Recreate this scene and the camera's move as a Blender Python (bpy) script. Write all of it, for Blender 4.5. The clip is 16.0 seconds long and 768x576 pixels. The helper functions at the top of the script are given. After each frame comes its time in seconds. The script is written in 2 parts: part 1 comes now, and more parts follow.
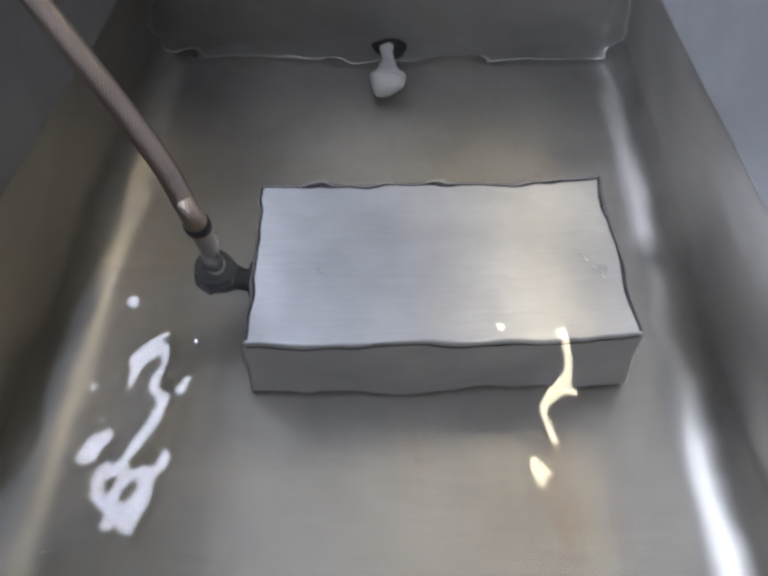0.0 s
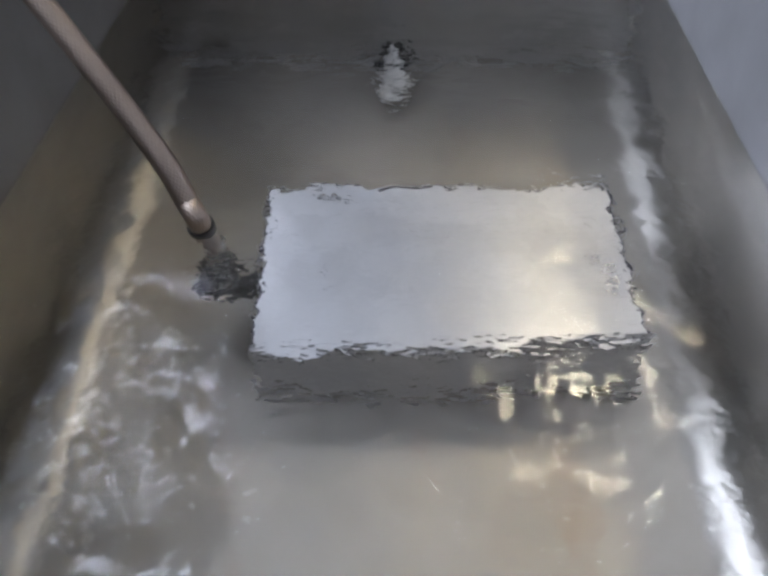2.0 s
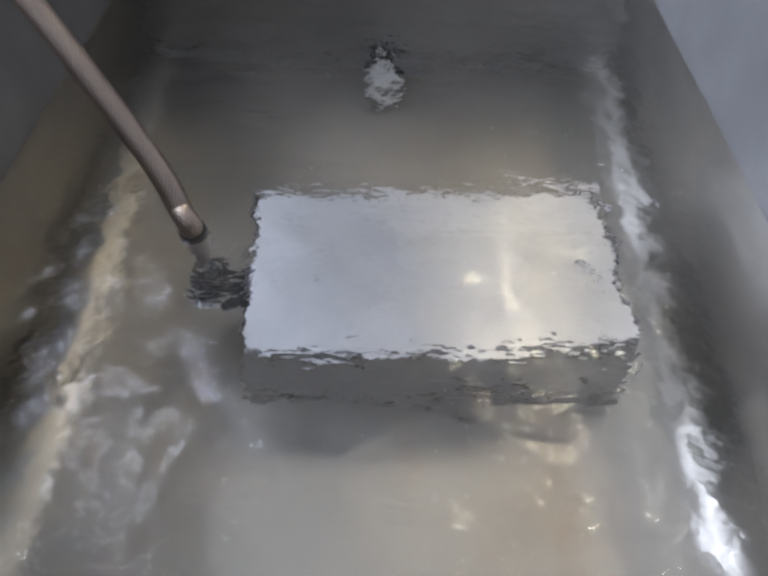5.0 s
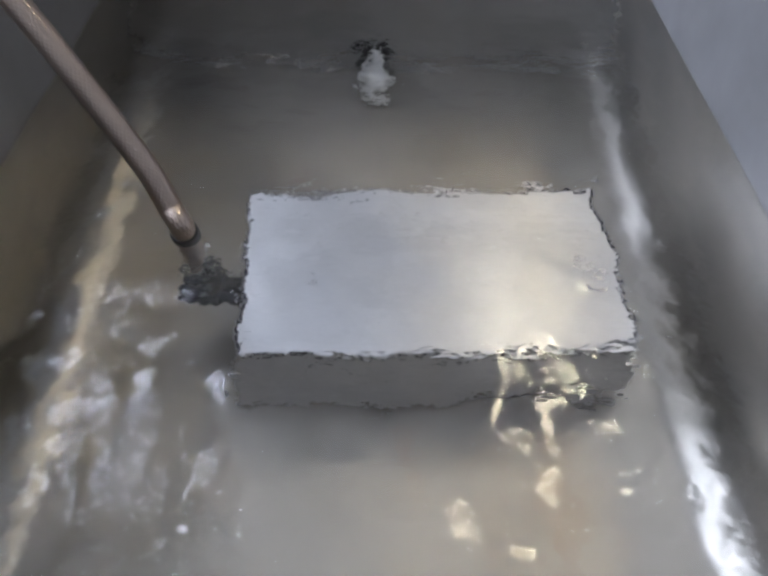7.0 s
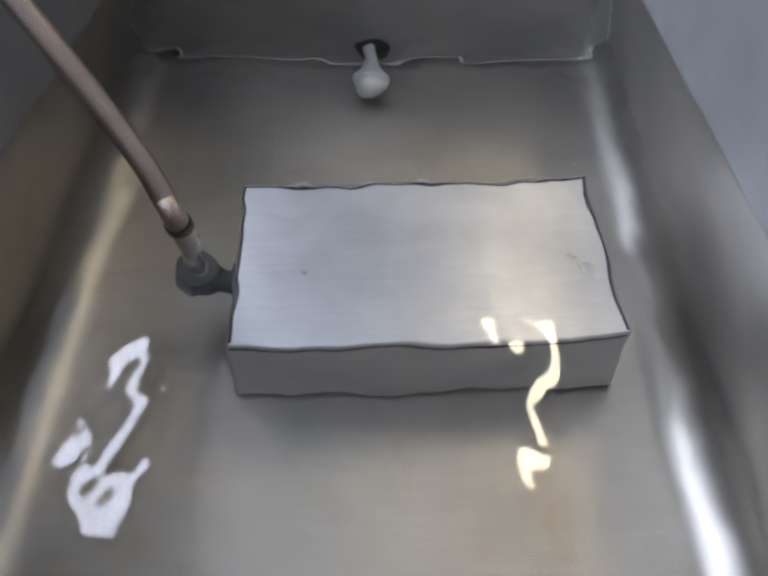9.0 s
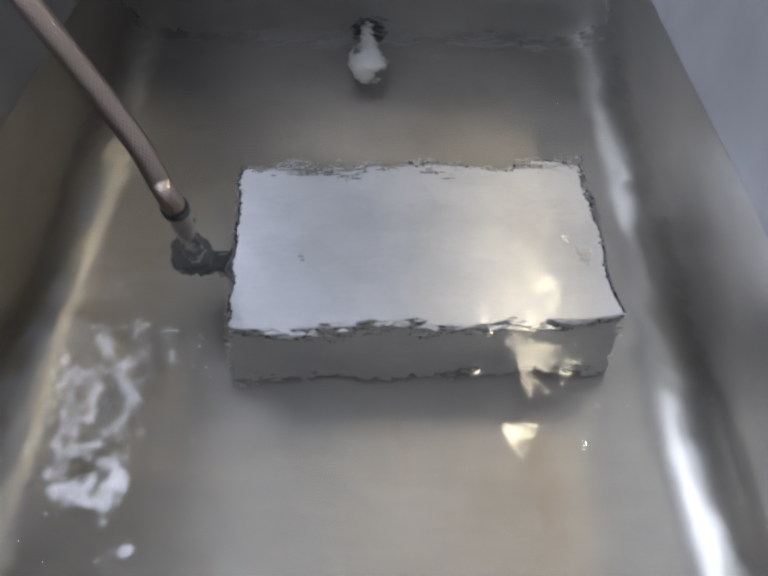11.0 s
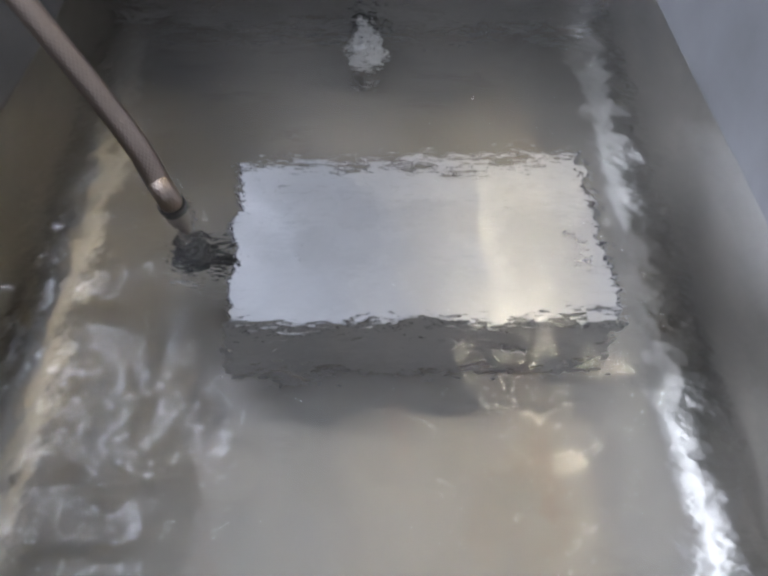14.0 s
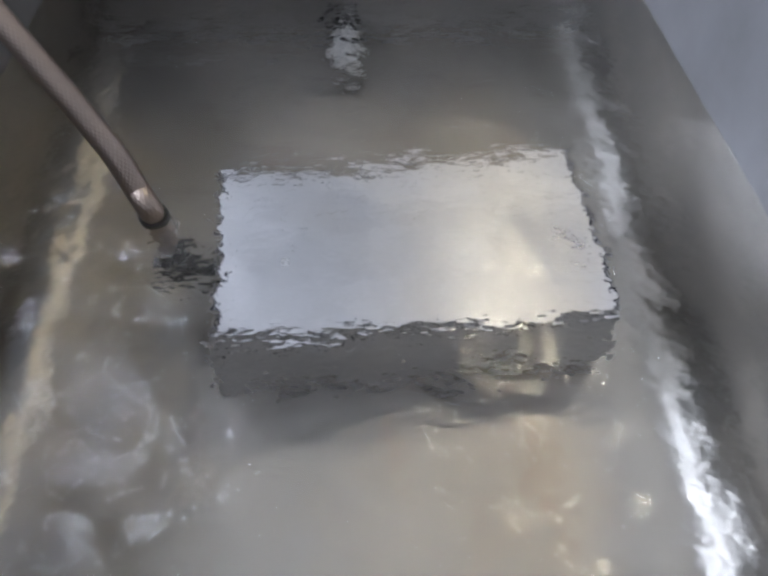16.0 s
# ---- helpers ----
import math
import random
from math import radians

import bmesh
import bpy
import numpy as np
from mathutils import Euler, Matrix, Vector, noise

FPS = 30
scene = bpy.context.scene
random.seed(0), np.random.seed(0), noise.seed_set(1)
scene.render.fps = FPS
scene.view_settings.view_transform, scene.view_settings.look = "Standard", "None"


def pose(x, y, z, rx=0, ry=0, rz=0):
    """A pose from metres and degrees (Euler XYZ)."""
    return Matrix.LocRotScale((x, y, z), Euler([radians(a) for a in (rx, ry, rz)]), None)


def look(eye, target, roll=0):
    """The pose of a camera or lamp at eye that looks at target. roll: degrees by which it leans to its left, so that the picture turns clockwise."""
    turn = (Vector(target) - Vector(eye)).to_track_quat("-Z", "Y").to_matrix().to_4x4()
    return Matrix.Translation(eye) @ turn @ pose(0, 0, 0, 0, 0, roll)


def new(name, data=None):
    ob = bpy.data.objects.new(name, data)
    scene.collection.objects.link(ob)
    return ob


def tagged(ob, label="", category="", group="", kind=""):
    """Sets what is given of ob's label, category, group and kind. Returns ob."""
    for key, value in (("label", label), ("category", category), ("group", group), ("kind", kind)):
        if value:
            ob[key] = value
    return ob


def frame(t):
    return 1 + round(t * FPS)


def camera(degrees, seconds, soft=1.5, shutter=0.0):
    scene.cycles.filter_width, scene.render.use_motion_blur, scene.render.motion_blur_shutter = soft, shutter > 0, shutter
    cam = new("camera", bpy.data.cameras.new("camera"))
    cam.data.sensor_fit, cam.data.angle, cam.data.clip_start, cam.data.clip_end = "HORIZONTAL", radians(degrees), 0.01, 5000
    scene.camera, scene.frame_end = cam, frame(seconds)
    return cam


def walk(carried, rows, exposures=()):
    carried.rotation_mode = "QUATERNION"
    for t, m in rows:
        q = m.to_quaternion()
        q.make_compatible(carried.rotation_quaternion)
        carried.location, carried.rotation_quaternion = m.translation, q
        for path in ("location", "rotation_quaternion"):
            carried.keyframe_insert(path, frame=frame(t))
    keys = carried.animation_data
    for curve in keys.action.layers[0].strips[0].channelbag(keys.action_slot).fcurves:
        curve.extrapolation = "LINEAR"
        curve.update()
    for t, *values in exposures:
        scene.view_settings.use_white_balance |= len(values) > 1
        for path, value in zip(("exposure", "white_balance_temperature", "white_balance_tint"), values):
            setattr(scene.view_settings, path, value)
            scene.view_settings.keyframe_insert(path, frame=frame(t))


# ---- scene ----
# An open stainless steel wash tank with clear water in it. The still water's surface is z = 0.

# ---- camera ----
cam = camera(60.0, 16.0, soft=3.2)
PATH = [
    (0.0, pose(-0.0014, 0.0003, 0.3624, 40.120, 0, 2.612) @ pose(0, 0, 0, 0, 0, -1.130)),
    (0.5, pose(-0.0011, 0.0013, 0.3624, 40.538, 0, 2.997) @ pose(0, 0, 0, 0, 0, -1.381)),
    (1.0, pose(-0.0014, 0.0007, 0.3604, 40.835, 0, 3.285) @ pose(0, 0, 0, 0, 0, -1.647)),
    (1.5, pose(-0.0017, 0.0013, 0.3581, 41.047, 0, 3.425) @ pose(0, 0, 0, 0, 0, -1.835)),
    (2.0, pose(-0.0010, -0.0009, 0.3536, 41.082, 0, 3.406) @ pose(0, 0, 0, 0, 0, -1.804)),
    (2.5, pose(-0.0001, -0.0057, 0.3576, 41.033, 0, 3.101) @ pose(0, 0, 0, 0, 0, -1.670)),
    (3.0, pose(-0.0020, -0.0072, 0.3609, 40.883, 0, 2.613) @ pose(0, 0, 0, 0, 0, -1.426)),
    (3.5, pose(-0.0062, -0.0026, 0.3615, 40.751, 0, 2.110) @ pose(0, 0, 0, 0, 0, -0.925)),
    (4.0, pose(-0.0119, 0.0064, 0.3584, 40.622, 0, 1.622) @ pose(0, 0, 0, 0, 0, -0.287)),
    (6.5, pose(-0.0119, 0.0091, 0.3612, 40.348, 0, -0.041) @ pose(0, 0, 0, 0, 0, 0.801)),
    (7.0, pose(-0.0128, 0.0131, 0.3522, 40.574, 0, 0.161) @ pose(0, 0, 0, 0, 0, 0.245)),
    (7.5, pose(-0.0081, 0.0090, 0.3508, 40.865, 0, 0.466) @ pose(0, 0, 0, 0, 0, -0.066)),
    (8.0, pose(-0.0014, -0.0002, 0.3560, 41.114, 0, 0.755) @ pose(0, 0, 0, 0, 0, -0.124)),
    (8.5, pose(-0.0029, 0.0021, 0.3524, 40.993, 0, 0.680) @ pose(0, 0, 0, 0, 0, -0.278)),
    (9.0, pose(-0.0017, -0.0004, 0.3525, 40.811, 0, 0.643) @ pose(0, 0, 0, 0, 0, -0.044)),
    (9.5, pose(-0.0047, 0.0032, 0.3471, 40.389, 0, 0.384) @ pose(0, 0, 0, 0, 0, -0.083)),
    (10.0, pose(-0.0022, -0.0001, 0.3494, 40.107, 0, 0.320) @ pose(0, 0, 0, 0, 0, 0.258)),
    (12.5, pose(-0.0025, 0.0092, 0.3601, 37.761, 0, -0.103) @ pose(0, 0, 0, 0, 0, 0.828)),
    (13.0, pose(-0.0058, 0.0133, 0.3549, 37.652, 0, -0.245) @ pose(0, 0, 0, 0, 0, 0.541)),
    (13.5, pose(-0.0066, 0.0120, 0.3542, 37.799, 0, -0.383) @ pose(0, 0, 0, 0, 0, 0.519)),
    (14.0, pose(-0.0066, 0.0075, 0.3564, 38.278, 0, -0.682) @ pose(0, 0, 0, 0, 0, 0.777)),
    (14.5, pose(-0.0132, 0.0041, 0.3520, 38.874, 0, -1.544) @ pose(0, 0, 0, 0, 0, 0.914)),
    (15.0, pose(-0.0177, 0.0053, 0.3463, 39.082, 0, -2.035) @ pose(0, 0, 0, 0, 0, 0.755)),
    (15.5, pose(-0.0206, 0.0098, 0.3434, 39.143, 0, -2.206) @ pose(0, 0, 0, 0, 0, 0.504)),
    (16.0, pose(-0.0108, 0.0163, 0.3412, 39.115, 0, -2.419) @ pose(0, 0, 0, 0, 0, 0.123)),
]
walk(cam, PATH)

# ---- measures ----
XL, XR = -0.329, 0.280          # inner faces of the long walls
YN, YF = -0.060, 0.880          # inner faces of the end walls
DEPTH = 0.3276                  # water depth
RIM = 0.160                     # wall height over the water
LEAN_L, LEAN_R = 0.036, 0.025    # the wet walls lean outwards towards the floor
BEND = 0.052                    # radius of the folded floor corners
GAUGE = 0.003                   # sheet thickness
CEIL = 2.30
BOX_W, BOX_D, BOX_H, BOX_TURN = 0.371, 0.2065, 0.1195, 2.5
BOX_AT = (0.0352, 0.3575)       # middle of the front lower edge

# ---- light ----
world = bpy.data.worlds.new("world")
scene.world = world
world.use_nodes = True
world.node_tree.nodes["Background"].inputs["Color"].default_value = (0.55, 0.6, 0.7, 1)
world.node_tree.nodes["Background"].inputs["Strength"].default_value = 0.8
scene.view_settings.exposure = -0.27
COOL_LAMP = (32.0, (0.74, 0.80, 1.0))
WARM_LAMP = (55.0, (1.0, 0.88, 0.64))
REAR_FILL = (1.5, (1.0, 0.95, 0.97))
SIDE_FILL_WATTS = 165.0


# ---- materials ----
def material(name):
    m = bpy.data.materials.new(name)
    m.use_nodes = True
    nt = m.node_tree
    return m, nt, nt.nodes["Principled BSDF"]


def node(nt, kind, **sets):
    n = nt.nodes.new(kind)
    for key, value in sets.items():
        n.inputs[key.replace("_", " ")].default_value = value
    return n


def ramp(nt, source, stops):
    r = nt.nodes.new("ShaderNodeValToRGB")
    while len(r.color_ramp.elements) < len(stops):
        r.color_ramp.elements.new(0.5)
    for e, (p, c) in zip(r.color_ramp.elements, stops):
        e.position, e.color = p, (*c, 1)
    nt.links.new(source, r.inputs["Fac"])
    return r.outputs["Color"]


def mix(nt, factor, a, b, mode="MIX"):
    n = nt.nodes.new("ShaderNodeMix")
    n.data_type, n.blend_type = "RGBA", mode
    for sock, value in ((n.inputs[0], factor), (n.inputs[6], a), (n.inputs[7], b)):
        if isinstance(value, (int, float)):
            sock.default_value = value
        elif isinstance(value, tuple):
            sock.default_value = (*value, 1)
        else:
            nt.links.new(value, sock)
    return n.outputs[2]


def coords(nt, scale=(1, 1, 1), kind="Object"):
    tc = nt.nodes.new("ShaderNodeTexCoord")
    mp = nt.nodes.new("ShaderNodeMapping")
    mp.inputs["Scale"].default_value = scale
    nt.links.new(tc.outputs[kind], mp.inputs["Vector"])
    return mp.outputs["Vector"]


def noise_out(nt, vec, scale, detail=3, rough=0.55):
    n = node(nt, "ShaderNodeTexNoise", Scale=scale, Detail=detail, Roughness=rough)
    nt.links.new(vec, n.inputs["Vector"])
    return n.outputs["Fac"]


def steel(name, color, rough, spread=0.12, grain=(400, 12, 400), bump=0.15, stain=0.0, metal=0.95, dry_light=False, brush=0.0, across=(0, 1, 0)):
    """Brushed sheet steel with cloudy wear, brushing and faint water marks."""
    m, nt, b = material(name)
    v = coords(nt)
    cloud = noise_out(nt, v, 7, 4)
    fine = noise_out(nt, coords(nt, grain), 1, 3)
    dark = tuple(c * 0.74 for c in color)
    light = tuple(min(1, c * 1.14) for c in color)
    col = ramp(nt, cloud, [(0.3, dark), (0.72, light)])
    col = mix(nt, 0.18, col, ramp(nt, fine, [(0.3, dark), (0.7, light)]), "MIX")
    if stain:
        marks = noise_out(nt, coords(nt, (1, 0.45, 1)), 9, 6, 0.7)
        tint = ramp(nt, marks, [(0.60, (0, 0, 0)), (0.72, (1, 1, 1))])
        fac = nt.nodes.new("ShaderNodeMath")
        fac.operation = "MULTIPLY"
        fac.inputs[1].default_value = stain
        nt.links.new(tint, fac.inputs[0])
        col = mix(nt, fac.outputs[0], col, (0.34, 0.20, 0.12))
    if dry_light and stain > 0.2:
        # a rust run on the tank floor
        pos = nt.nodes.new("ShaderNodeMapping")
        pos.inputs["Location"].default_value, pos.inputs["Scale"].default_value = (-1.7, -1.2, 0), (12.0, 5.0, 0)
        nt.links.new(v, pos.inputs["Vector"])
        ball = nt.nodes.new("ShaderNodeTexGradient")
        ball.gradient_type = "SPHERICAL"
        nt.links.new(pos.outputs["Vector"], ball.inputs["Vector"])
        patch = nt.nodes.new("ShaderNodeMath")
        patch.operation = "MULTIPLY"
        nt.links.new(ball.outputs["Fac"], patch.inputs[0])
        nt.links.new(ramp(nt, noise_out(nt, coords(nt, (1, 0.3, 1)), 30, 5, 0.65), [(0.42, (0, 0, 0)), (0.75, (1, 1, 1))]), patch.inputs[1])
        weak = nt.nodes.new("ShaderNodeMath")
        weak.operation, weak.inputs[1].default_value = "MULTIPLY", 0.45
        nt.links.new(patch.outputs[0], weak.inputs[0])
        col = mix(nt, weak.outputs[0], col, (0.33, 0.20, 0.12))
    b.inputs["Metallic"].default_value = metal
    r = nt.nodes.new("ShaderNodeMapRange")
    r.inputs["To Min"].default_value, r.inputs["To Max"].default_value = rough - spread / 2, rough + spread / 2
    nt.links.new(cloud, r.inputs["Value"])
    rough_out = r.outputs["Result"]
    if dry_light:
        # the dry wall's stronger light, put into colour and finish above the water line
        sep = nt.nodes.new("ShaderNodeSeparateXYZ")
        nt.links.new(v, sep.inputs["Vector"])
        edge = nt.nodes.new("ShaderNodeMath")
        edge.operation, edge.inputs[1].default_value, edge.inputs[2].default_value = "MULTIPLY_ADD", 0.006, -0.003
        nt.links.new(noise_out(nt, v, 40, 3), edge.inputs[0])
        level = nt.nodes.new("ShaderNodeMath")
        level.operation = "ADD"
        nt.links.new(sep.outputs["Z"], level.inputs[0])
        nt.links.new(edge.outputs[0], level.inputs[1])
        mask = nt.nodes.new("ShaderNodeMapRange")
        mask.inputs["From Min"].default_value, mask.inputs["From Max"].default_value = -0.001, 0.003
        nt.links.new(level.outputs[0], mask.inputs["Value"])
        dry_tone = ramp(nt, noise_out(nt, v, 11, 5), [(0.3, (0.195, 0.189, 0.188)), (0.7, (0.255, 0.248, 0.249))])
        col = mix(nt, mask.outputs["Result"], col, dry_tone)
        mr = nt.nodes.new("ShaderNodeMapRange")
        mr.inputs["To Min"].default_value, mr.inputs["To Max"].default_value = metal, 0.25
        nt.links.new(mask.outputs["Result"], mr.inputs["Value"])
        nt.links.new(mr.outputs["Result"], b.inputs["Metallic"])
    nt.links.new(col, b.inputs["Base Color"])
    nt.links.new(rough_out, b.inputs["Roughness"])
    if brush:
        # brushing spreads highlights across its strokes
        b.inputs["Anisotropic"].default_value = brush
        way = node(nt, "ShaderNodeCombineXYZ", X=across[0], Y=across[1], Z=across[2])
        nt.links.new(way.outputs["Vector"], b.inputs["Tangent"])
    bp = node(nt, "ShaderNodeBump", Strength=bump, Distance=0.0006)
    nt.links.new(fine, bp.inputs["Height"])
    nt.links.new(bp.outputs["Normal"], b.inputs["Normal"])
    return m


def plain(name, color, rough, metal=0.0, vary=0.15, scale=30, bump=0.1):
    m, nt, b = material(name)
    n = noise_out(nt, coords(nt), scale, 4)
    nt.links.new(ramp(nt, n, [(0.3, tuple(c * (1 - vary) for c in color)), (0.7, tuple(c * (1 + vary) for c in color))]), b.inputs["Base Color"])
    b.inputs["Roughness"].default_value, b.inputs["Metallic"].default_value = rough, metal
    bp = node(nt, "ShaderNodeBump", Strength=bump, Distance=0.001)
    nt.links.new(n, bp.inputs["Height"])
    nt.links.new(bp.outputs["Normal"], b.inputs["Normal"])
    return m


def water_material():
    m, nt, b = material("water")
    b.inputs["Base Color"].default_value = (0.98, 0.985, 0.97, 1)
    b.inputs["Roughness"].default_value = 0.0
    b.inputs["IOR"].default_value = 1.333
    b.inputs["Transmission Weight"].default_value = 1.0
    geo = nt.nodes.new("ShaderNodeNewGeometry")
    long_swell = node(nt, "ShaderNodeTexNoise", Scale=20.0, Detail=1.2, Roughness=0.4)
    nt.links.new(geo.outputs["Position"], long_swell.inputs["Vector"])
    swell = nt.nodes.new("ShaderNodeMath")
    swell.operation, swell.inputs[1].default_value = "MULTIPLY", 0.0030
    nt.links.new(long_swell.outputs["Fac"], swell.inputs[0])
    # fine capillary ripples where the stirred water stands higher, none on level water
    stretch = nt.nodes.new("ShaderNodeMapping")
    stretch.inputs["Scale"].default_value = (0.7, 1.35, 8.0)
    nt.links.new(geo.outputs["Position"], stretch.inputs["Vector"])
    small = node(nt, "ShaderNodeTexNoise", Scale=170.0, Detail=1.5, Roughness=0.5)
    nt.links.new(stretch.outputs["Vector"], small.inputs["Vector"])
    sep = nt.nodes.new("ShaderNodeSeparateXYZ")
    nt.links.new(geo.outputs["Position"], sep.inputs["Vector"])
    rough = nt.nodes.new("ShaderNodeMapRange")
    for key, value in (("From Min", 0.0005), ("From Max", 0.0024), ("To Min", 0.0), ("To Max", 0.00068)):
        rough.inputs[key].default_value = value
    nt.links.new(sep.outputs["Z"], rough.inputs["Value"])
    # steeper wavelets of about two centimetres under them
    wide = nt.nodes.new("ShaderNodeMapping")
    wide.inputs["Scale"].default_value = (1.0, 1.2, 6.0)
    nt.links.new(geo.outputs["Position"], wide.inputs["Vector"])
    wavelet = node(nt, "ShaderNodeTexNoise", Scale=62.0, Detail=0.5, Roughness=0.5)
    nt.links.new(wide.outputs["Vector"], wavelet.inputs["Vector"])
    both = nt.nodes.new("ShaderNodeMath")
    both.operation, both.inputs[1].default_value = "MULTIPLY_ADD", 1.7
    nt.links.new(wavelet.outputs["Fac"], both.inputs[0])
    nt.links.new(small.outputs["Fac"], both.inputs[2])
    total = nt.nodes.new("ShaderNodeMath")
    total.operation = "MULTIPLY_ADD"
    nt.links.new(both.outputs[0], total.inputs[0])
    nt.links.new(rough.outputs["Result"], total.inputs[1])
    nt.links.new(swell.outputs[0], total.inputs[2])
    bp = node(nt, "ShaderNodeBump", Strength=1.0, Distance=1.0)
    nt.links.new(total.outputs[0], bp.inputs["Height"])
    nt.links.new(bp.outputs["Normal"], b.inputs["Normal"])
    return m


def glow(name, strength, color):
    m, nt, b = material(name)
    b.inputs["Base Color"].default_value = (0.8, 0.8, 0.8, 1)
    b.inputs["Emission Color"].default_value = (*color, 1)
    b.inputs["Emission Strength"].default_value = strength
    return m


FLOOR_STEEL = steel("tank_steel", (0.408, 0.382, 0.340), 0.435, 0.18, (12, 300, 300), 0.2, 0.25, dry_light=True, brush=0.3)
WALL_STEEL = steel("wall_steel", (0.56, 0.555, 0.55), 0.46, 0.12, (12, 200, 300), 0.2, 0.08, dry_light=True)
BOX_STEEL = steel("box_steel", (0.84, 0.83, 0.835), 0.29, 0.08, (10, 350, 300), 0.15, brush=0.75, across=(0, 1, 1))
WELD = steel("weld_steel", (0.72, 0.70, 0.66), 0.22, 0.1, (200, 200, 200), 0.4)
BRIGHT = steel("polished_steel", (0.80, 0.79, 0.77), 0.20, 0.1, (60, 60, 60), 0.1)
BRAID = steel("braid_steel", (0.47, 0.38, 0.31), 0.31, 0.1, (300, 300, 300), 0.3)
NUT = plain("dark_fitting", (0.05, 0.048, 0.045), 0.55, 0.3)
EDGE_REFLECTION = plain("edge_reflection_dark", (0.045, 0.04, 0.05), 0.4, 0.7)
WATER = water_material()
WALL_PAINT = plain("wall_paint", (0.42, 0.42, 0.43), 0.7, 0, 0.06, 3)
CEIL_PAINT = plain("ceiling_paint", (0.80, 0.80, 0.80), 0.8, 0, 0.05, 3)
CONCRETE = plain("concrete", (0.28, 0.27, 0.26), 0.8, 0, 0.2, 8)
LAMP_COOL, LAMP_WARM = glow("cool_diffuser", *COOL_LAMP), glow("warm_diffuser", *WARM_LAMP)
REAR_FILL_GLOW = glow("rear_fill_glow", *REAR_FILL)
WHITE_FITTING = plain("white_fitting", (0.78, 0.77, 0.74), 0.4, 0, 0.06, 40)
LAMP_FRAME = plain("lamp_frame", (0.7, 0.7, 0.7), 0.5)


# ---- building helpers ----
def part(name, bm, mat, parent=None, label="", smooth=False):
    me = bpy.data.meshes.new(name)
    bmesh.ops.recalc_face_normals(bm, faces=bm.faces)
    bm.to_mesh(me)
    bm.free()
    me.materials.append(mat)
    for p in me.polygons:
        p.use_smooth = smooth
    ob = new(name, me)
    ob.parent = parent
    if label:
        tagged(ob, label)
    return ob


def block(x0, x1, y0, y1, z0, z1, bevel=0.0, segments=2):
    bm = bmesh.new()
    bmesh.ops.create_cube(bm, size=1, matrix=Matrix.Translation(((x0 + x1) / 2, (y0 + y1) / 2, (z0 + z1) / 2)) @ Matrix.Diagonal((x1 - x0, y1 - y0, z1 - z0, 1)))
    if bevel:
        bmesh.ops.bevel(bm, geom=bm.edges[:], offset=bevel, segments=segments, affect="EDGES", profile=0.5)
    return bm


def frames_along(points):
    """Unit frames carried along a line of points."""
    pts = [Vector(p) for p in points]
    out, side = [], None
    for i, p in enumerate(pts):
        d = (pts[min(i + 1, len(pts) - 1)] - pts[max(i - 1, 0)]).normalized()
        side = d.orthogonal().normalized() if side is None else (side - d * side.dot(d)).normalized()
        out.append((p, d, side, d.cross(side)))
    return out


def tube(points, radius, around=16, relief=None, caps=True):
    bm = bmesh.new()
    rings = []
    for i, (p, d, u, v) in enumerate(frames_along(points)):
        r = radius(i / (len(points) - 1)) if callable(radius) else radius
        ring = []
        for k in range(around):
            a = 2 * math.pi * k / around
            rr = r + (relief(i, k) if relief else 0)
            ring.append(bm.verts.new(p + (u * math.cos(a) + v * math.sin(a)) * rr))
        rings.append(ring)
    for a, b in zip(rings, rings[1:]):
        for k in range(around):
            bm.faces.new((a[k], a[(k + 1) % around], b[(k + 1) % around], b[k]))
    if caps:
        bm.faces.new(rings[0][::-1])
        bm.faces.new(rings[-1])
    return bm


def lathe(profile, origin, axis, around=32):
    """Turn (along, radius) pairs about an axis."""
    bm = bmesh.new()
    q = Vector(axis).normalized().to_track_quat("Z", "Y").to_matrix().to_4x4()
    m = Matrix.Translation(origin) @ q
    rings = [[bm.verts.new(m @ Vector((r * math.cos(2 * math.pi * k / around), r * math.sin(2 * math.pi * k / around), s))) for k in range(around)] for s, r in profile]
    for a, b in zip(rings, rings[1:]):
        for k in range(around):
            bm.faces.new((a[k], a[(k + 1) % around], b[(k + 1) % around], b[k]))
    return bm


def spline(knots, step=0.0015):
    """Catmull-Rom line through the knots, evenly stepped."""
    ks = [Vector(k) for k in knots]
    ks = [2 * ks[0] - ks[1]] + ks + [2 * ks[-1] - ks[-2]]
    fine = []
    for a, b, c, d in zip(ks, ks[1:], ks[2:], ks[3:]):
        for i in range(60):
            t = i / 60
            fine.append(0.5 * (2 * b + (c - a) * t + (2 * a - 5 * b + 4 * c - d) * t * t + (3 * b - a - 3 * c + d) * t ** 3))
    fine.append(ks[-2])
    out, left = [fine[0]], step
    for a, b in zip(fine, fine[1:]):
        length = (b - a).length
        at = left
        while at <= length:
            out.append(a.lerp(b, at / length))
            at += step
        left = at - length
    return out


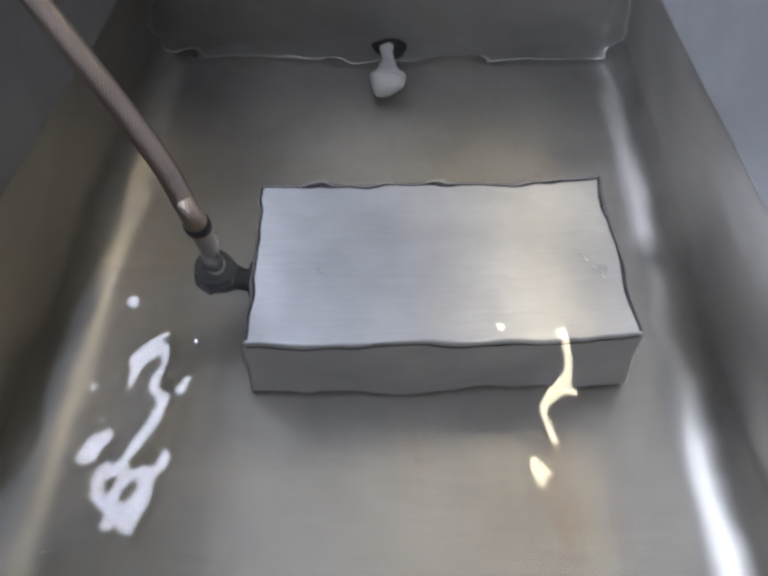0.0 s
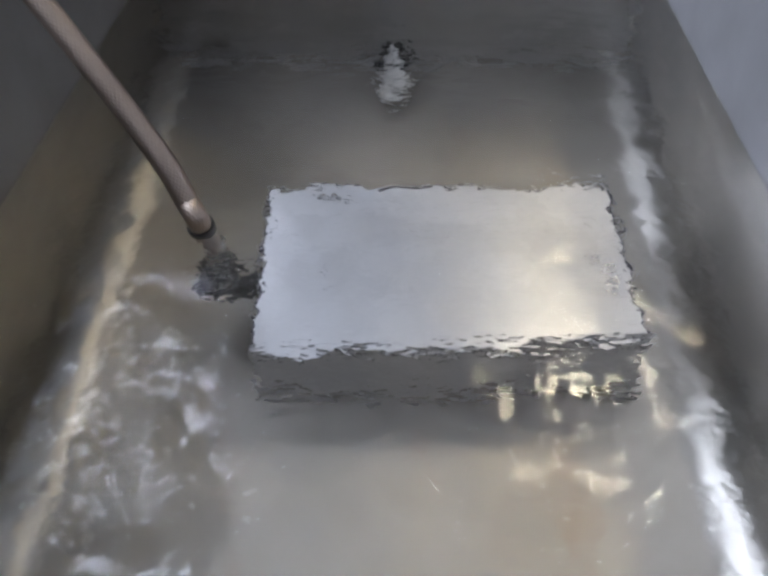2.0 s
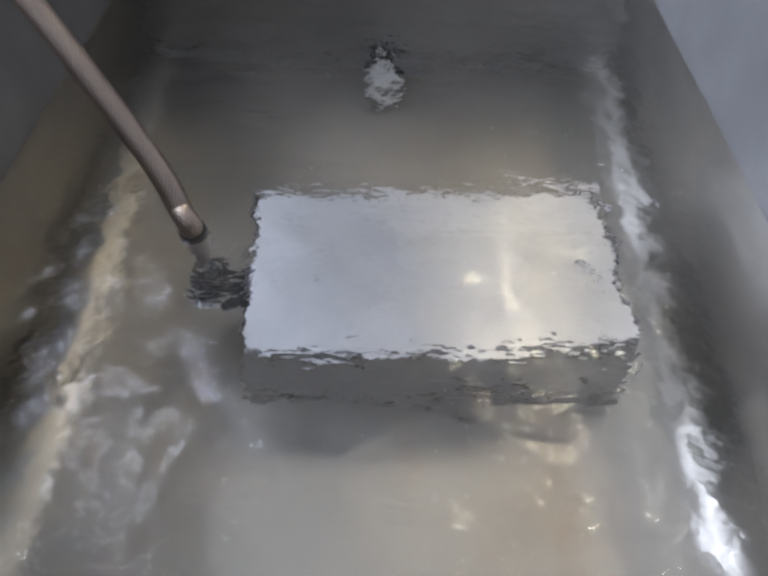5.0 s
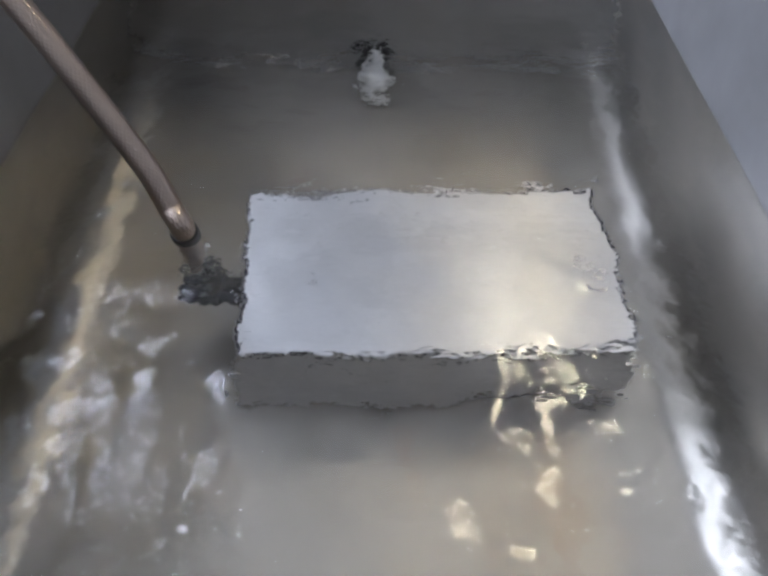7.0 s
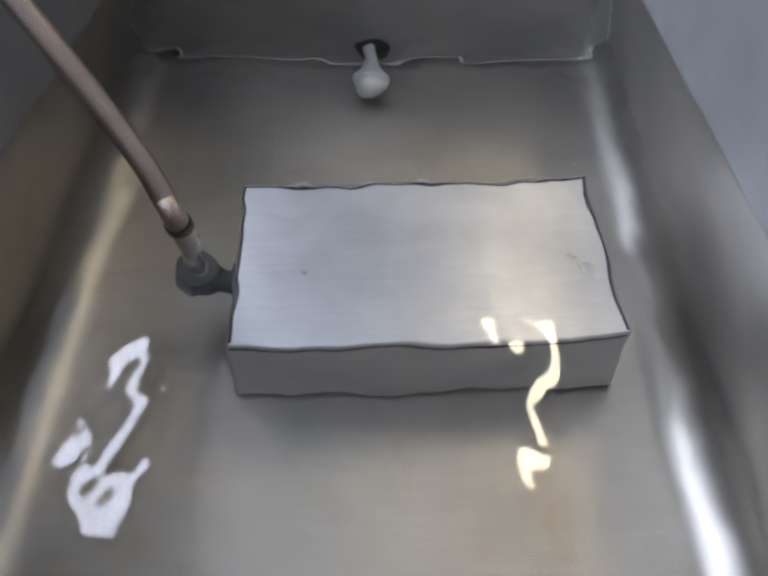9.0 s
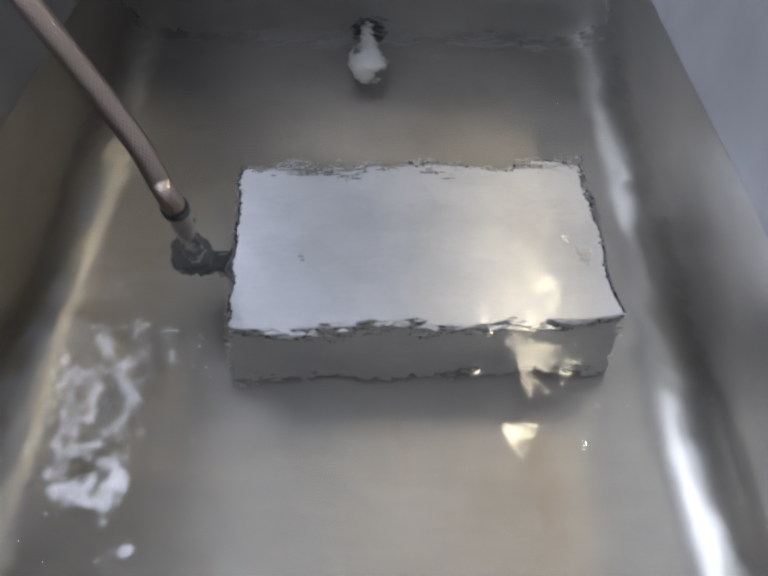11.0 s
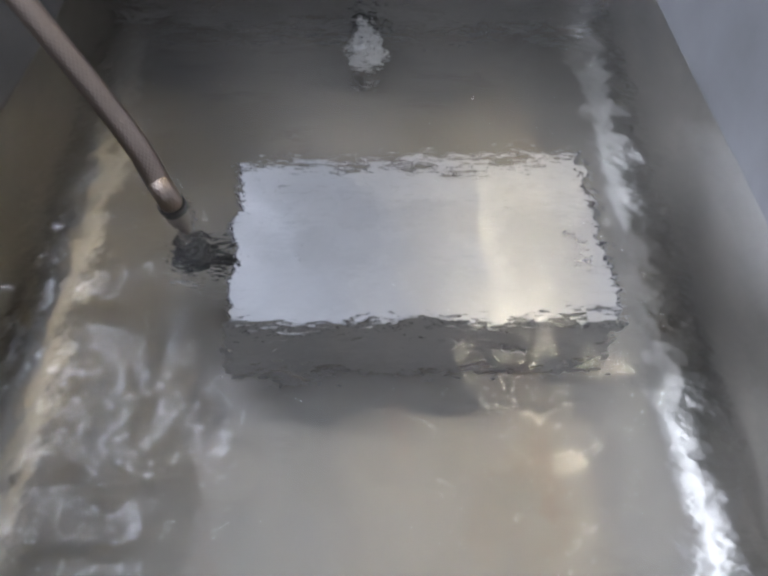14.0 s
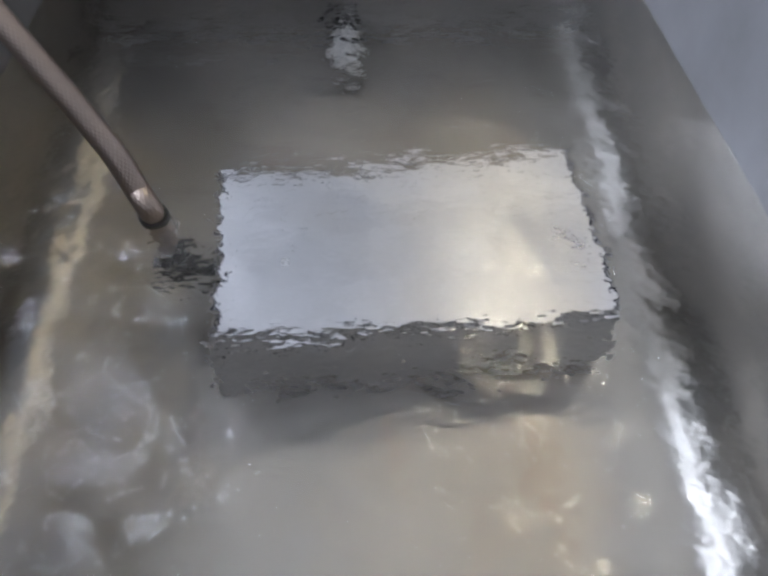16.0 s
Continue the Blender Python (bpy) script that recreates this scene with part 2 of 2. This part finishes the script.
# ---- the room that closes the place ----
def room():
    x0, x1, y0, y1, z0 = -2.2, 2.2, -2.0, 5.0, -0.72
    tagged(part("floor", block(x0, x1, y0, y1, z0 - 0.1, z0), CONCRETE), "grey concrete workshop floor under the tank", "floor", kind="structure")
    tagged(part("ceiling", block(x0, x1, y0, y1, CEIL, CEIL + 0.1), CEIL_PAINT), "pale painted workshop ceiling", "ceiling", kind="structure")
    # the west wall has an opening for the added window
    wy0, wy1, wz0, wz1 = -0.3, 2.3, 1.05, 2.2
    bm = bmesh.new()
    for b in ((y0, wy0, z0, CEIL), (wy1, y1, z0, CEIL), (wy0, wy1, z0, wz0), (wy0, wy1, wz1, CEIL)):
        bmesh.ops.create_cube(bm, size=1, matrix=Matrix.Translation((x0 - 0.05, (b[0] + b[1]) / 2, (b[2] + b[3]) / 2)) @ Matrix.Diagonal((0.1, b[1] - b[0], b[3] - b[2], 1)))
    tagged(part("wall_west", bm, WALL_PAINT), "plain grey painted workshop wall with an opening for the added window", "wall", kind="structure")
    # unseen window, added to throw cool light on the tank's right side
    win = tagged(new("added_window"), "unseen white framed window added for cool side light", "window", kind="structure")
    for b in ((wy0, wy0 + 0.05, wz0, wz1), (wy1 - 0.05, wy1, wz0, wz1), (wy0 + 0.05, wy1 - 0.05, wz0, wz0 + 0.05), (wy0 + 0.05, wy1 - 0.05, wz1 - 0.05, wz1), (0.55, 0.59, wz0 + 0.05, wz1 - 0.05), (1.41, 1.45, wz0 + 0.05, wz1 - 0.05)):
        part("added_window_frame", block(x0 - 0.08, x0 - 0.03, *b), LAMP_FRAME, win)
    lamp = bpy.data.lights.new("side_fill", "AREA")
    lamp.shape, lamp.size, lamp.size_y, lamp.energy, lamp.color = "RECTANGLE", wy1 - wy0 - 0.1, wz1 - wz0 - 0.1, SIDE_FILL_WATTS, (0.70, 0.79, 1.0)
    new("side_fill", lamp).matrix_basis = look((x0 - 0.02, (wy0 + wy1) / 2, (wz0 + wz1) / 2), (1, (wy0 + wy1) / 2, (wz0 + wz1) / 2))
    for name, b in (("wall_east", (x1, x1 + 0.1, y0, y1, z0, CEIL)),
                    ("wall_south", (x0, x1, y0 - 0.1, y0, z0, CEIL)), ("wall_north", (x0, x1, y1, y1 + 0.1, z0, CEIL))):
        tagged(part(name, block(*b), WALL_PAINT), "plain grey painted workshop wall", "wall", kind="structure")


def ceiling_light(x, y, w, d, mat, label):
    lamp = tagged(new("ceiling_light"), label, "lamp")
    lamp.location = (x, y, CEIL)
    for nm, b in (("frame", (-w / 2 - 0.02, w / 2 + 0.02, -d / 2 - 0.02, -d / 2, -0.05, 0)), ("frame", (-w / 2 - 0.02, w / 2 + 0.02, d / 2, d / 2 + 0.02, -0.05, 0)),
                  ("frame", (-w / 2 - 0.02, -w / 2, -d / 2, d / 2, -0.05, 0)), ("frame", (w / 2, w / 2 + 0.02, -d / 2, d / 2, -0.05, 0))):
        part(nm, block(*b), LAMP_FRAME, lamp)
    part("diffuser", block(-w / 2, w / 2, -d / 2, d / 2, -0.04, -0.002), mat, lamp)
    return lamp


# ---- the tank ----
def u_profile(grow):
    """Section of the folded sheet: left wall, bend, floor, bend, right wall."""
    x0, x1, z0, r = XL - grow, XR + grow, -DEPTH - grow, BEND + grow
    b0, b1 = x0 - LEAN_L, x1 + LEAN_R
    n = 14
    pts = [(x0, z) for z in np.linspace(RIM, 0.0, 8)]
    pts += [(x0 + (b0 - x0) * u, (z0 + r) * u) for u in np.linspace(0, 1, 14)[1:]]
    pts += [(b0 + r - r * math.cos(a), z0 + r - r * math.sin(a)) for a in np.linspace(0, math.pi / 2, n)[1:]]
    pts += [(x, z0) for x in np.linspace(b0 + r, b1 - r, 24)[1:]]
    pts += [(b1 - r + r * math.sin(a), z0 + r - r * math.cos(a)) for a in np.linspace(0, math.pi / 2, n)[1:]]
    pts += [(b1 + (x1 - b1) * u, (z0 + r) * (1 - u)) for u in np.linspace(0, 1, 14)[1:]]
    pts += [(x1, z) for z in np.linspace(0.0, RIM, 8)[1:]]
    return pts


def wash_tank():
    tank = tagged(new("wash_tank"), "deep stainless steel wash tank with folded corners, filled with water", "tank", kind="structure")
    bm = bmesh.new()
    ys = np.linspace(YN, YF, 60)
    rings = []
    for grow in (0, GAUGE):
        prof = u_profile(grow)
        grid = []
        for y in ys:
            row = []
            for x, z in prof:
                # sheet metal is never quite flat
                w = 0.0011 * noise.noise(Vector((x * 5, y * 5, z * 5)))
                row.append(bm.verts.new((x + (w if z > -DEPTH + BEND else 0), y, z + (w if z < -DEPTH + 0.002 else 0))))
            grid.append(row)
        rings.append(grid)
        for a, b in zip(grid, grid[1:]):
            for k in range(len(prof) - 1):
                bm.faces.new((a[k], a[k + 1], b[k + 1], b[k]))
    for i in range(len(ys) - 1):
        for k in (0, -1):
            bm.faces.new((rings[0][i][k], rings[0][i + 1][k], rings[1][i + 1][k], rings[1][i][k]))
    for j in (0, -1):
        for k in range(len(rings[0][0]) - 1):
            bm.faces.new((rings[0][j][k], rings[0][j][k + 1], rings[1][j][k + 1], rings[1][j][k]))
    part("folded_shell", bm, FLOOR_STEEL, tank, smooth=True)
    for y0, y1 in ((YF, YF + GAUGE), (YN - GAUGE, YN)):
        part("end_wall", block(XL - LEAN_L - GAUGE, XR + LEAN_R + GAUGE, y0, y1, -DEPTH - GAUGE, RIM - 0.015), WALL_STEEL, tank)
    # rolled flange round the top
    f = 0.10
    for b in ((XL - f, XL - GAUGE, YN - f, YF + f), (XR + GAUGE, XR + f, YN - f, YF + f), (XL - GAUGE, XR + GAUGE, YN - f, YN - GAUGE), (XL - GAUGE, XR + GAUGE, YF + GAUGE, YF + f)):
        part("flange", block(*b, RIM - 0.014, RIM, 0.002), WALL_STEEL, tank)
    # weld beads where the end walls meet the folded sheet
    for y in (YF - 0.0008, YN + 0.0008):
        prof = u_profile(-0.0008)
        line = spline([(x, y, z) for x, z in prof[1:-1]], 0.003)
        rnd = random.Random(4)
        part("weld_bead", tube(line, lambda s: 0.0013 + 0.0011 * rnd.random(), 6), WELD, tank, "uneven bright weld bead", smooth=True)
    # legs under the tank down to the workshop floor
    for x in (XL - 0.075, XR + 0.075):
        for y in (YN + 0.03, YF - 0.03):
            part("leg", block(x - 0.016, x + 0.016, y - 0.02, y + 0.02, -0.72, RIM - 0.0145, 0.002), WALL_STEEL, tank)
    return tank


# ---- drain socket in the far wall ----
def drain_socket(x, z):
    drain = tagged(new("drain_socket"), "white drain fitting low in the steel end wall", "drain fitting")
    drain.location = (x, YF, z)
    part("spigot", lathe([(0, 0.008), (0.024, 0.0085), (0.042, 0.0125), (0.060, 0.0195), (0.077, 0.0228), (0.088, 0.0215), (0.095, 0.0165), (0.099, 0.0085), (0.100, 0.0)], (0, 0, 0), (0, -1, 0)), WHITE_FITTING, drain, smooth=True)
    # dark ring on the wall round the spigot's neck
    part("dark_ring", lathe([(0, 0.024), (0.003, 0.024), (0.004, 0.022), (0.004, 0.0075)], (0, 0, 0), (0, -1, 0)), NUT, drain, "flat dark ring on the wall round the spigot")
    part("clamp_ring", lathe([(0.066, 0.0212), (0.066, 0.0243), (0.070, 0.0248), (0.074, 0.0243), (0.074, 0.0222)], (0, 0, 0), (0, -1, 0)), WHITE_FITTING, drain)


# ---- transducer box ----
def transducer_box():
    box = tagged(new("transducer_box"), "sealed brushed steel transducer box under water on the tank floor", "transducer")
    box.matrix_basis = pose(*BOX_AT, -DEPTH, 0, 0, BOX_TURN)
    bm = block(-BOX_W / 2, BOX_W / 2, 0, BOX_D, 0.004, BOX_H, 0.0040, 4)
    for v in bm.verts:
        # the folded sides splay a little towards the base
        v.co.x += math.copysign(0.006 * (1 - v.co.z / BOX_H), v.co.x)
    part("housing", bm, BOX_STEEL, box)
    part("bottom_seam", block(-BOX_W / 2 + 0.004, BOX_W / 2 - 0.004, 0.004, BOX_D - 0.004, 0.0, 0.0042), WELD, box)
    # dark strips along the folded top edges paint their dark reflections
    e, w = 0.0042, 0.0028
    for b in ((-BOX_W / 2 + e, BOX_W / 2 - e, BOX_D - e - w, BOX_D - e, BOX_H - 0.001, BOX_H + 0.0004), (-BOX_W / 2 + e - 0.002, -BOX_W / 2 + e - 0.002 + w, e, BOX_D - e, BOX_H - 0.001, BOX_H + 0.0004),
              (BOX_W / 2 - e - w + 0.002, BOX_W / 2 - e + 0.002, e, BOX_D - e, BOX_H - 0.001, BOX_H + 0.0004), (-BOX_W / 2 + e, BOX_W / 2 - e, -0.0004, 0.001, BOX_H - e - w, BOX_H - e)):
        part("reflection_strip", block(*b), EDGE_REFLECTION, box, "dark strip painting the folded edge's dark reflection")
    # cable gland on the side
    part("gland", lathe([(0.0, 0.021), (0.006, 0.021), (0.006, 0.013), (0.022, 0.013), (0.022, 0.0)], (-BOX_W / 2 - 0.0002, 0.098, 0.082), (-1, 0, 0)), NUT, box, smooth=False)
    return box


def hose():
    thing = tagged(new("braided_hose"), "braided stainless steel hose rising from the water to the rim", "hose")
    knots = HOSE_KNOTS
    line = spline(knots, 0.0008)
    n_around = 72

    def weave(i, k):
        a, s = k / n_around * 2 * math.pi, i * 0.0008
        p, q = math.cos(a * 18 + s * 1400), math.cos(a * 18 - s * 1400)
        return 0.00048 * max(p, q) + 0.00010 * p * q
    part("braid", tube(line, HOSE_R, n_around, weave), BRAID, thing, smooth=True)
    tip, nxt = line[0], line[33]
    up = (nxt - tip).normalized()
    part("ferrule", lathe([(-0.004, HOSE_R + 0.0004), (-0.004, HOSE_R + 0.003), (0.0, HOSE_R + 0.0032), (0.004, HOSE_R + 0.0032), (0.006, HOSE_R + 0.0018), (0.075, HOSE_R + 0.0016), (0.079, HOSE_R + 0.0026), (0.084, HOSE_R + 0.0024), (0.085, HOSE_R)], tip, up), BRIGHT, thing, "bright crimped steel ferrule", smooth=False)
    part("union_nut", lathe([(-0.034, 0.004), (-0.034, 0.018), (-0.030, 0.0215), (-0.008, 0.0215), (-0.005, 0.019), (-0.004, 0.006)], tip, up, 6), NUT, thing, "dark hexagonal union nut")
    part("collar", lathe([(-0.006, 0.010), (-0.006, 0.0195), (-0.003, 0.0205), (0.000, 0.0195), (0.000, 0.010)], tip, up), NUT, thing, "dark collar")
    # dark band where the hose meets the water
    k = min(range(len(line) // 2), key=lambda i: abs(line[i].z + 0.004))
    part("waterline_band", lathe([(-0.010, HOSE_R), (-0.010, HOSE_R + 0.0014), (-0.008, HOSE_R + 0.002), (0.006, HOSE_R + 0.002), (0.008, HOSE_R + 0.0014), (0.008, HOSE_R)], line[k], line[k + 6] - line[k - 6]), NUT, thing, "dark band round the hose at the water line", smooth=False)
    end = tip - up * 0.026
    target = Vector(GLAND)
    elbow = spline([end + up * 0.006, end - up * 0.012, (end - up * 0.024).lerp(target, 0.4) + Vector((0, 0, -0.004)), target], 0.002)
    part("elbow", tube(elbow, 0.0150, 20), NUT, thing, "dark cast elbow", smooth=True)


HOSE_R = 0.0086
GLAND = (-0.176, 0.452, -0.246)
HOSE_KNOTS = [(-0.1905, 0.4395, -0.205), (-0.186, 0.430, -0.160), (-0.1745, 0.401, -0.080), (-0.163, 0.3673, 0.0), (-0.1722, 0.3767, 0.0184), (-0.1827, 0.3869, 0.041),
              (-0.2018, 0.4009, 0.0704), (-0.2214, 0.4135, 0.0987), (-0.2413, 0.4261, 0.127), (-0.2683, 0.4433, 0.1629),
              (-0.300, 0.470, 0.205), (-0.345, 0.505, 0.240), (-0.405, 0.545, 0.245), (-0.455, 0.565, 0.16), (-0.475, 0.57, -0.15), (-0.48, 0.57, -0.708)]


# ---- the water's surface: small rigid facets that rock and heave with the waves ----
CELL = 0.0092
NEAR, FAR, STRETCH = 0.10, 0.73, 4.5   # finer facets on the open middle of the water


def water_facets():
    water = tagged(new("water"), "clear water surface rippling over the submerged box", "water", kind="structure")
    r = CELL / math.sqrt(3)
    gap = 0.0006
    centres, facets = [], []
    row = 0
    low = NEAR - (NEAR - YN) / STRETCH

    def spread(v):
        return NEAR + (v - NEAR) * STRETCH if v < NEAR else FAR + (v - FAR) * STRETCH if v > FAR else v
    y = low
    while spread(y) < YF + CELL * STRETCH:
        x = XL + (CELL / 2 if row % 2 else 0)
        while x < XR + CELL:
            ring = []
            for k in range(6):
                a = math.pi / 6 + k * math.pi / 3
                px, py = x + r * math.cos(a), y + r * math.sin(a)
                j = noise.noise_vector(Vector((round(px, 5) * 160, round(py, 5) * 160, 0.5))) * CELL * 0.42
                ring.append((min(max(px + j.x, XL + gap), XR - gap), min(max(spread(py + j.y), YN + gap), YF - gap)))
            area = 0.5 * sum(ring[i][0] * ring[(i + 1) % 6][1] - ring[(i + 1) % 6][0] * ring[i][1] for i in range(6))
            if area > 1e-6:
                cx, cy = sum(p[0] for p in ring) / 6, sum(p[1] for p in ring) / 6
                me = bpy.data.meshes.new("wave_facet")
                me.from_pydata([(px - cx, py - cy, 0) for px, py in ring], [], [tuple(range(6))])
                me.materials.append(WATER)
                ob = new("wave_facet", me)
                ob.parent = water
                ob.visible_shadow = False
                centres.append((cx, cy))
                facets.append(ob)
            x += CELL
        y += CELL * math.sqrt(3) / 2
        row += 1
    return np.array(centres), facets


def stir(t):
    """How strongly the transducer stirs the surface at t seconds: off, on, off, on."""
    return float(np.interp(t, [0, 1.0, 1.25, 1.6, 2.2, 3.2, 6.6, 7.0, 7.4, 7.9, 8.6, 10.5, 10.9, 11.4, 12.2, 16.0],
                           [0, 0.0, 0.25, 0.55, 0.75, 1.0, 1.0, 0.6, 0.3, 0.13, 0.04, 0.04, 0.3, 0.7, 0.95, 1.0]))


def wave_sets():
    rnd = random.Random(11)
    chop = []
    for i in range(16):
        length = rnd.uniform(0.022, 0.060)
        ang = rnd.gauss(math.pi / 2, 0.75) * (1 if i % 2 else -1)
        chop.append((length, ang, rnd.uniform(0.9, 1.6), rnd.uniform(0, 6.28), 0.017))
    slow = []
    for i in range(5):
        slow.append((rnd.uniform(0.16, 0.30), rnd.uniform(0, 6.28), rnd.uniform(0.35, 0.6), rnd.uniform(0, 6.28), 0.004))
    return chop, slow


def heave(centres, t, chop, slow):
    h, gx, gy = (np.zeros(len(centres)) for _ in range(3))
    x, y = centres[:, 0], centres[:, 1]
    a = stir(t)
    for waves, strength in ((chop, a), (slow, 0.8 + 1.2 * a)):
        for length, ang, hz, ph, slope in waves:
            k = 2 * math.pi / length
            kx, ky = k * math.cos(ang), k * math.sin(ang)
            arg = kx * x + ky * y - 2 * math.pi * hz * t + ph
            h += strength * slope / k * np.sin(arg)
            gx += strength * slope * kx / k * np.cos(arg)
            gy += strength * slope * ky / k * np.cos(arg)
    # small capillary shiver, each facet on its own
    n = len(x)
    rnd = np.random.RandomState(5)
    ph1, ph2, hz1, hz2 = rnd.uniform(0, 6.28, n), rnd.uniform(0, 6.28, n), rnd.uniform(0.8, 1.7, n), rnd.uniform(0.8, 1.7, n)
    gx += a * 0.012 * np.sin(ph1 + 6.28 * hz1 * t)
    gy += a * 0.018 * np.sin(ph2 + 6.28 * hz2 * t)
    # the streaming lifts the stirred surface slightly
    h += 0.003 * a
    return h, gx, gy


def motions():
    times = [0.0, 0.5, 1.0, 1.25] + [round(1.5 + 0.25 * i, 2) for i in range(26)] + [8.5, 9.0, 9.5, 10.0, 10.5] + [round(10.75 + 0.25 * i, 2) for i in range(22)]
    chop, slow = wave_sets()
    fields = [(t, heave(CENTRES, t, chop, slow)) for t in times]
    for i, ob in enumerate(FACETS):
        cx, cy = CENTRES[i]
        walk(ob, [(t, pose(cx, cy, f[0][i], math.degrees(math.atan(f[2][i])), -math.degrees(math.atan(f[1][i])), 0)) for t, f in fields])


room()
ceiling_light(-1.16, 1.40, 0.13, 0.90, LAMP_COOL, "cool white ceiling light panel")
ceiling_light(0.70, 1.66, 0.115, 0.80, LAMP_WARM, "narrow warm white ceiling tube light")
# two unseen panels behind the camera, added as fill light
for x in (-0.9, 0.9):
    tagged(ceiling_light(x, -0.9, 0.6, 0.6, REAR_FILL_GLOW, "unseen square ceiling panel added as neutral fill light"), group="square ceiling panels")
wash_tank()
drain_socket(-0.028, -DEPTH + 0.033)
transducer_box()
hose()
CENTRES, FACETS = water_facets()
motions()
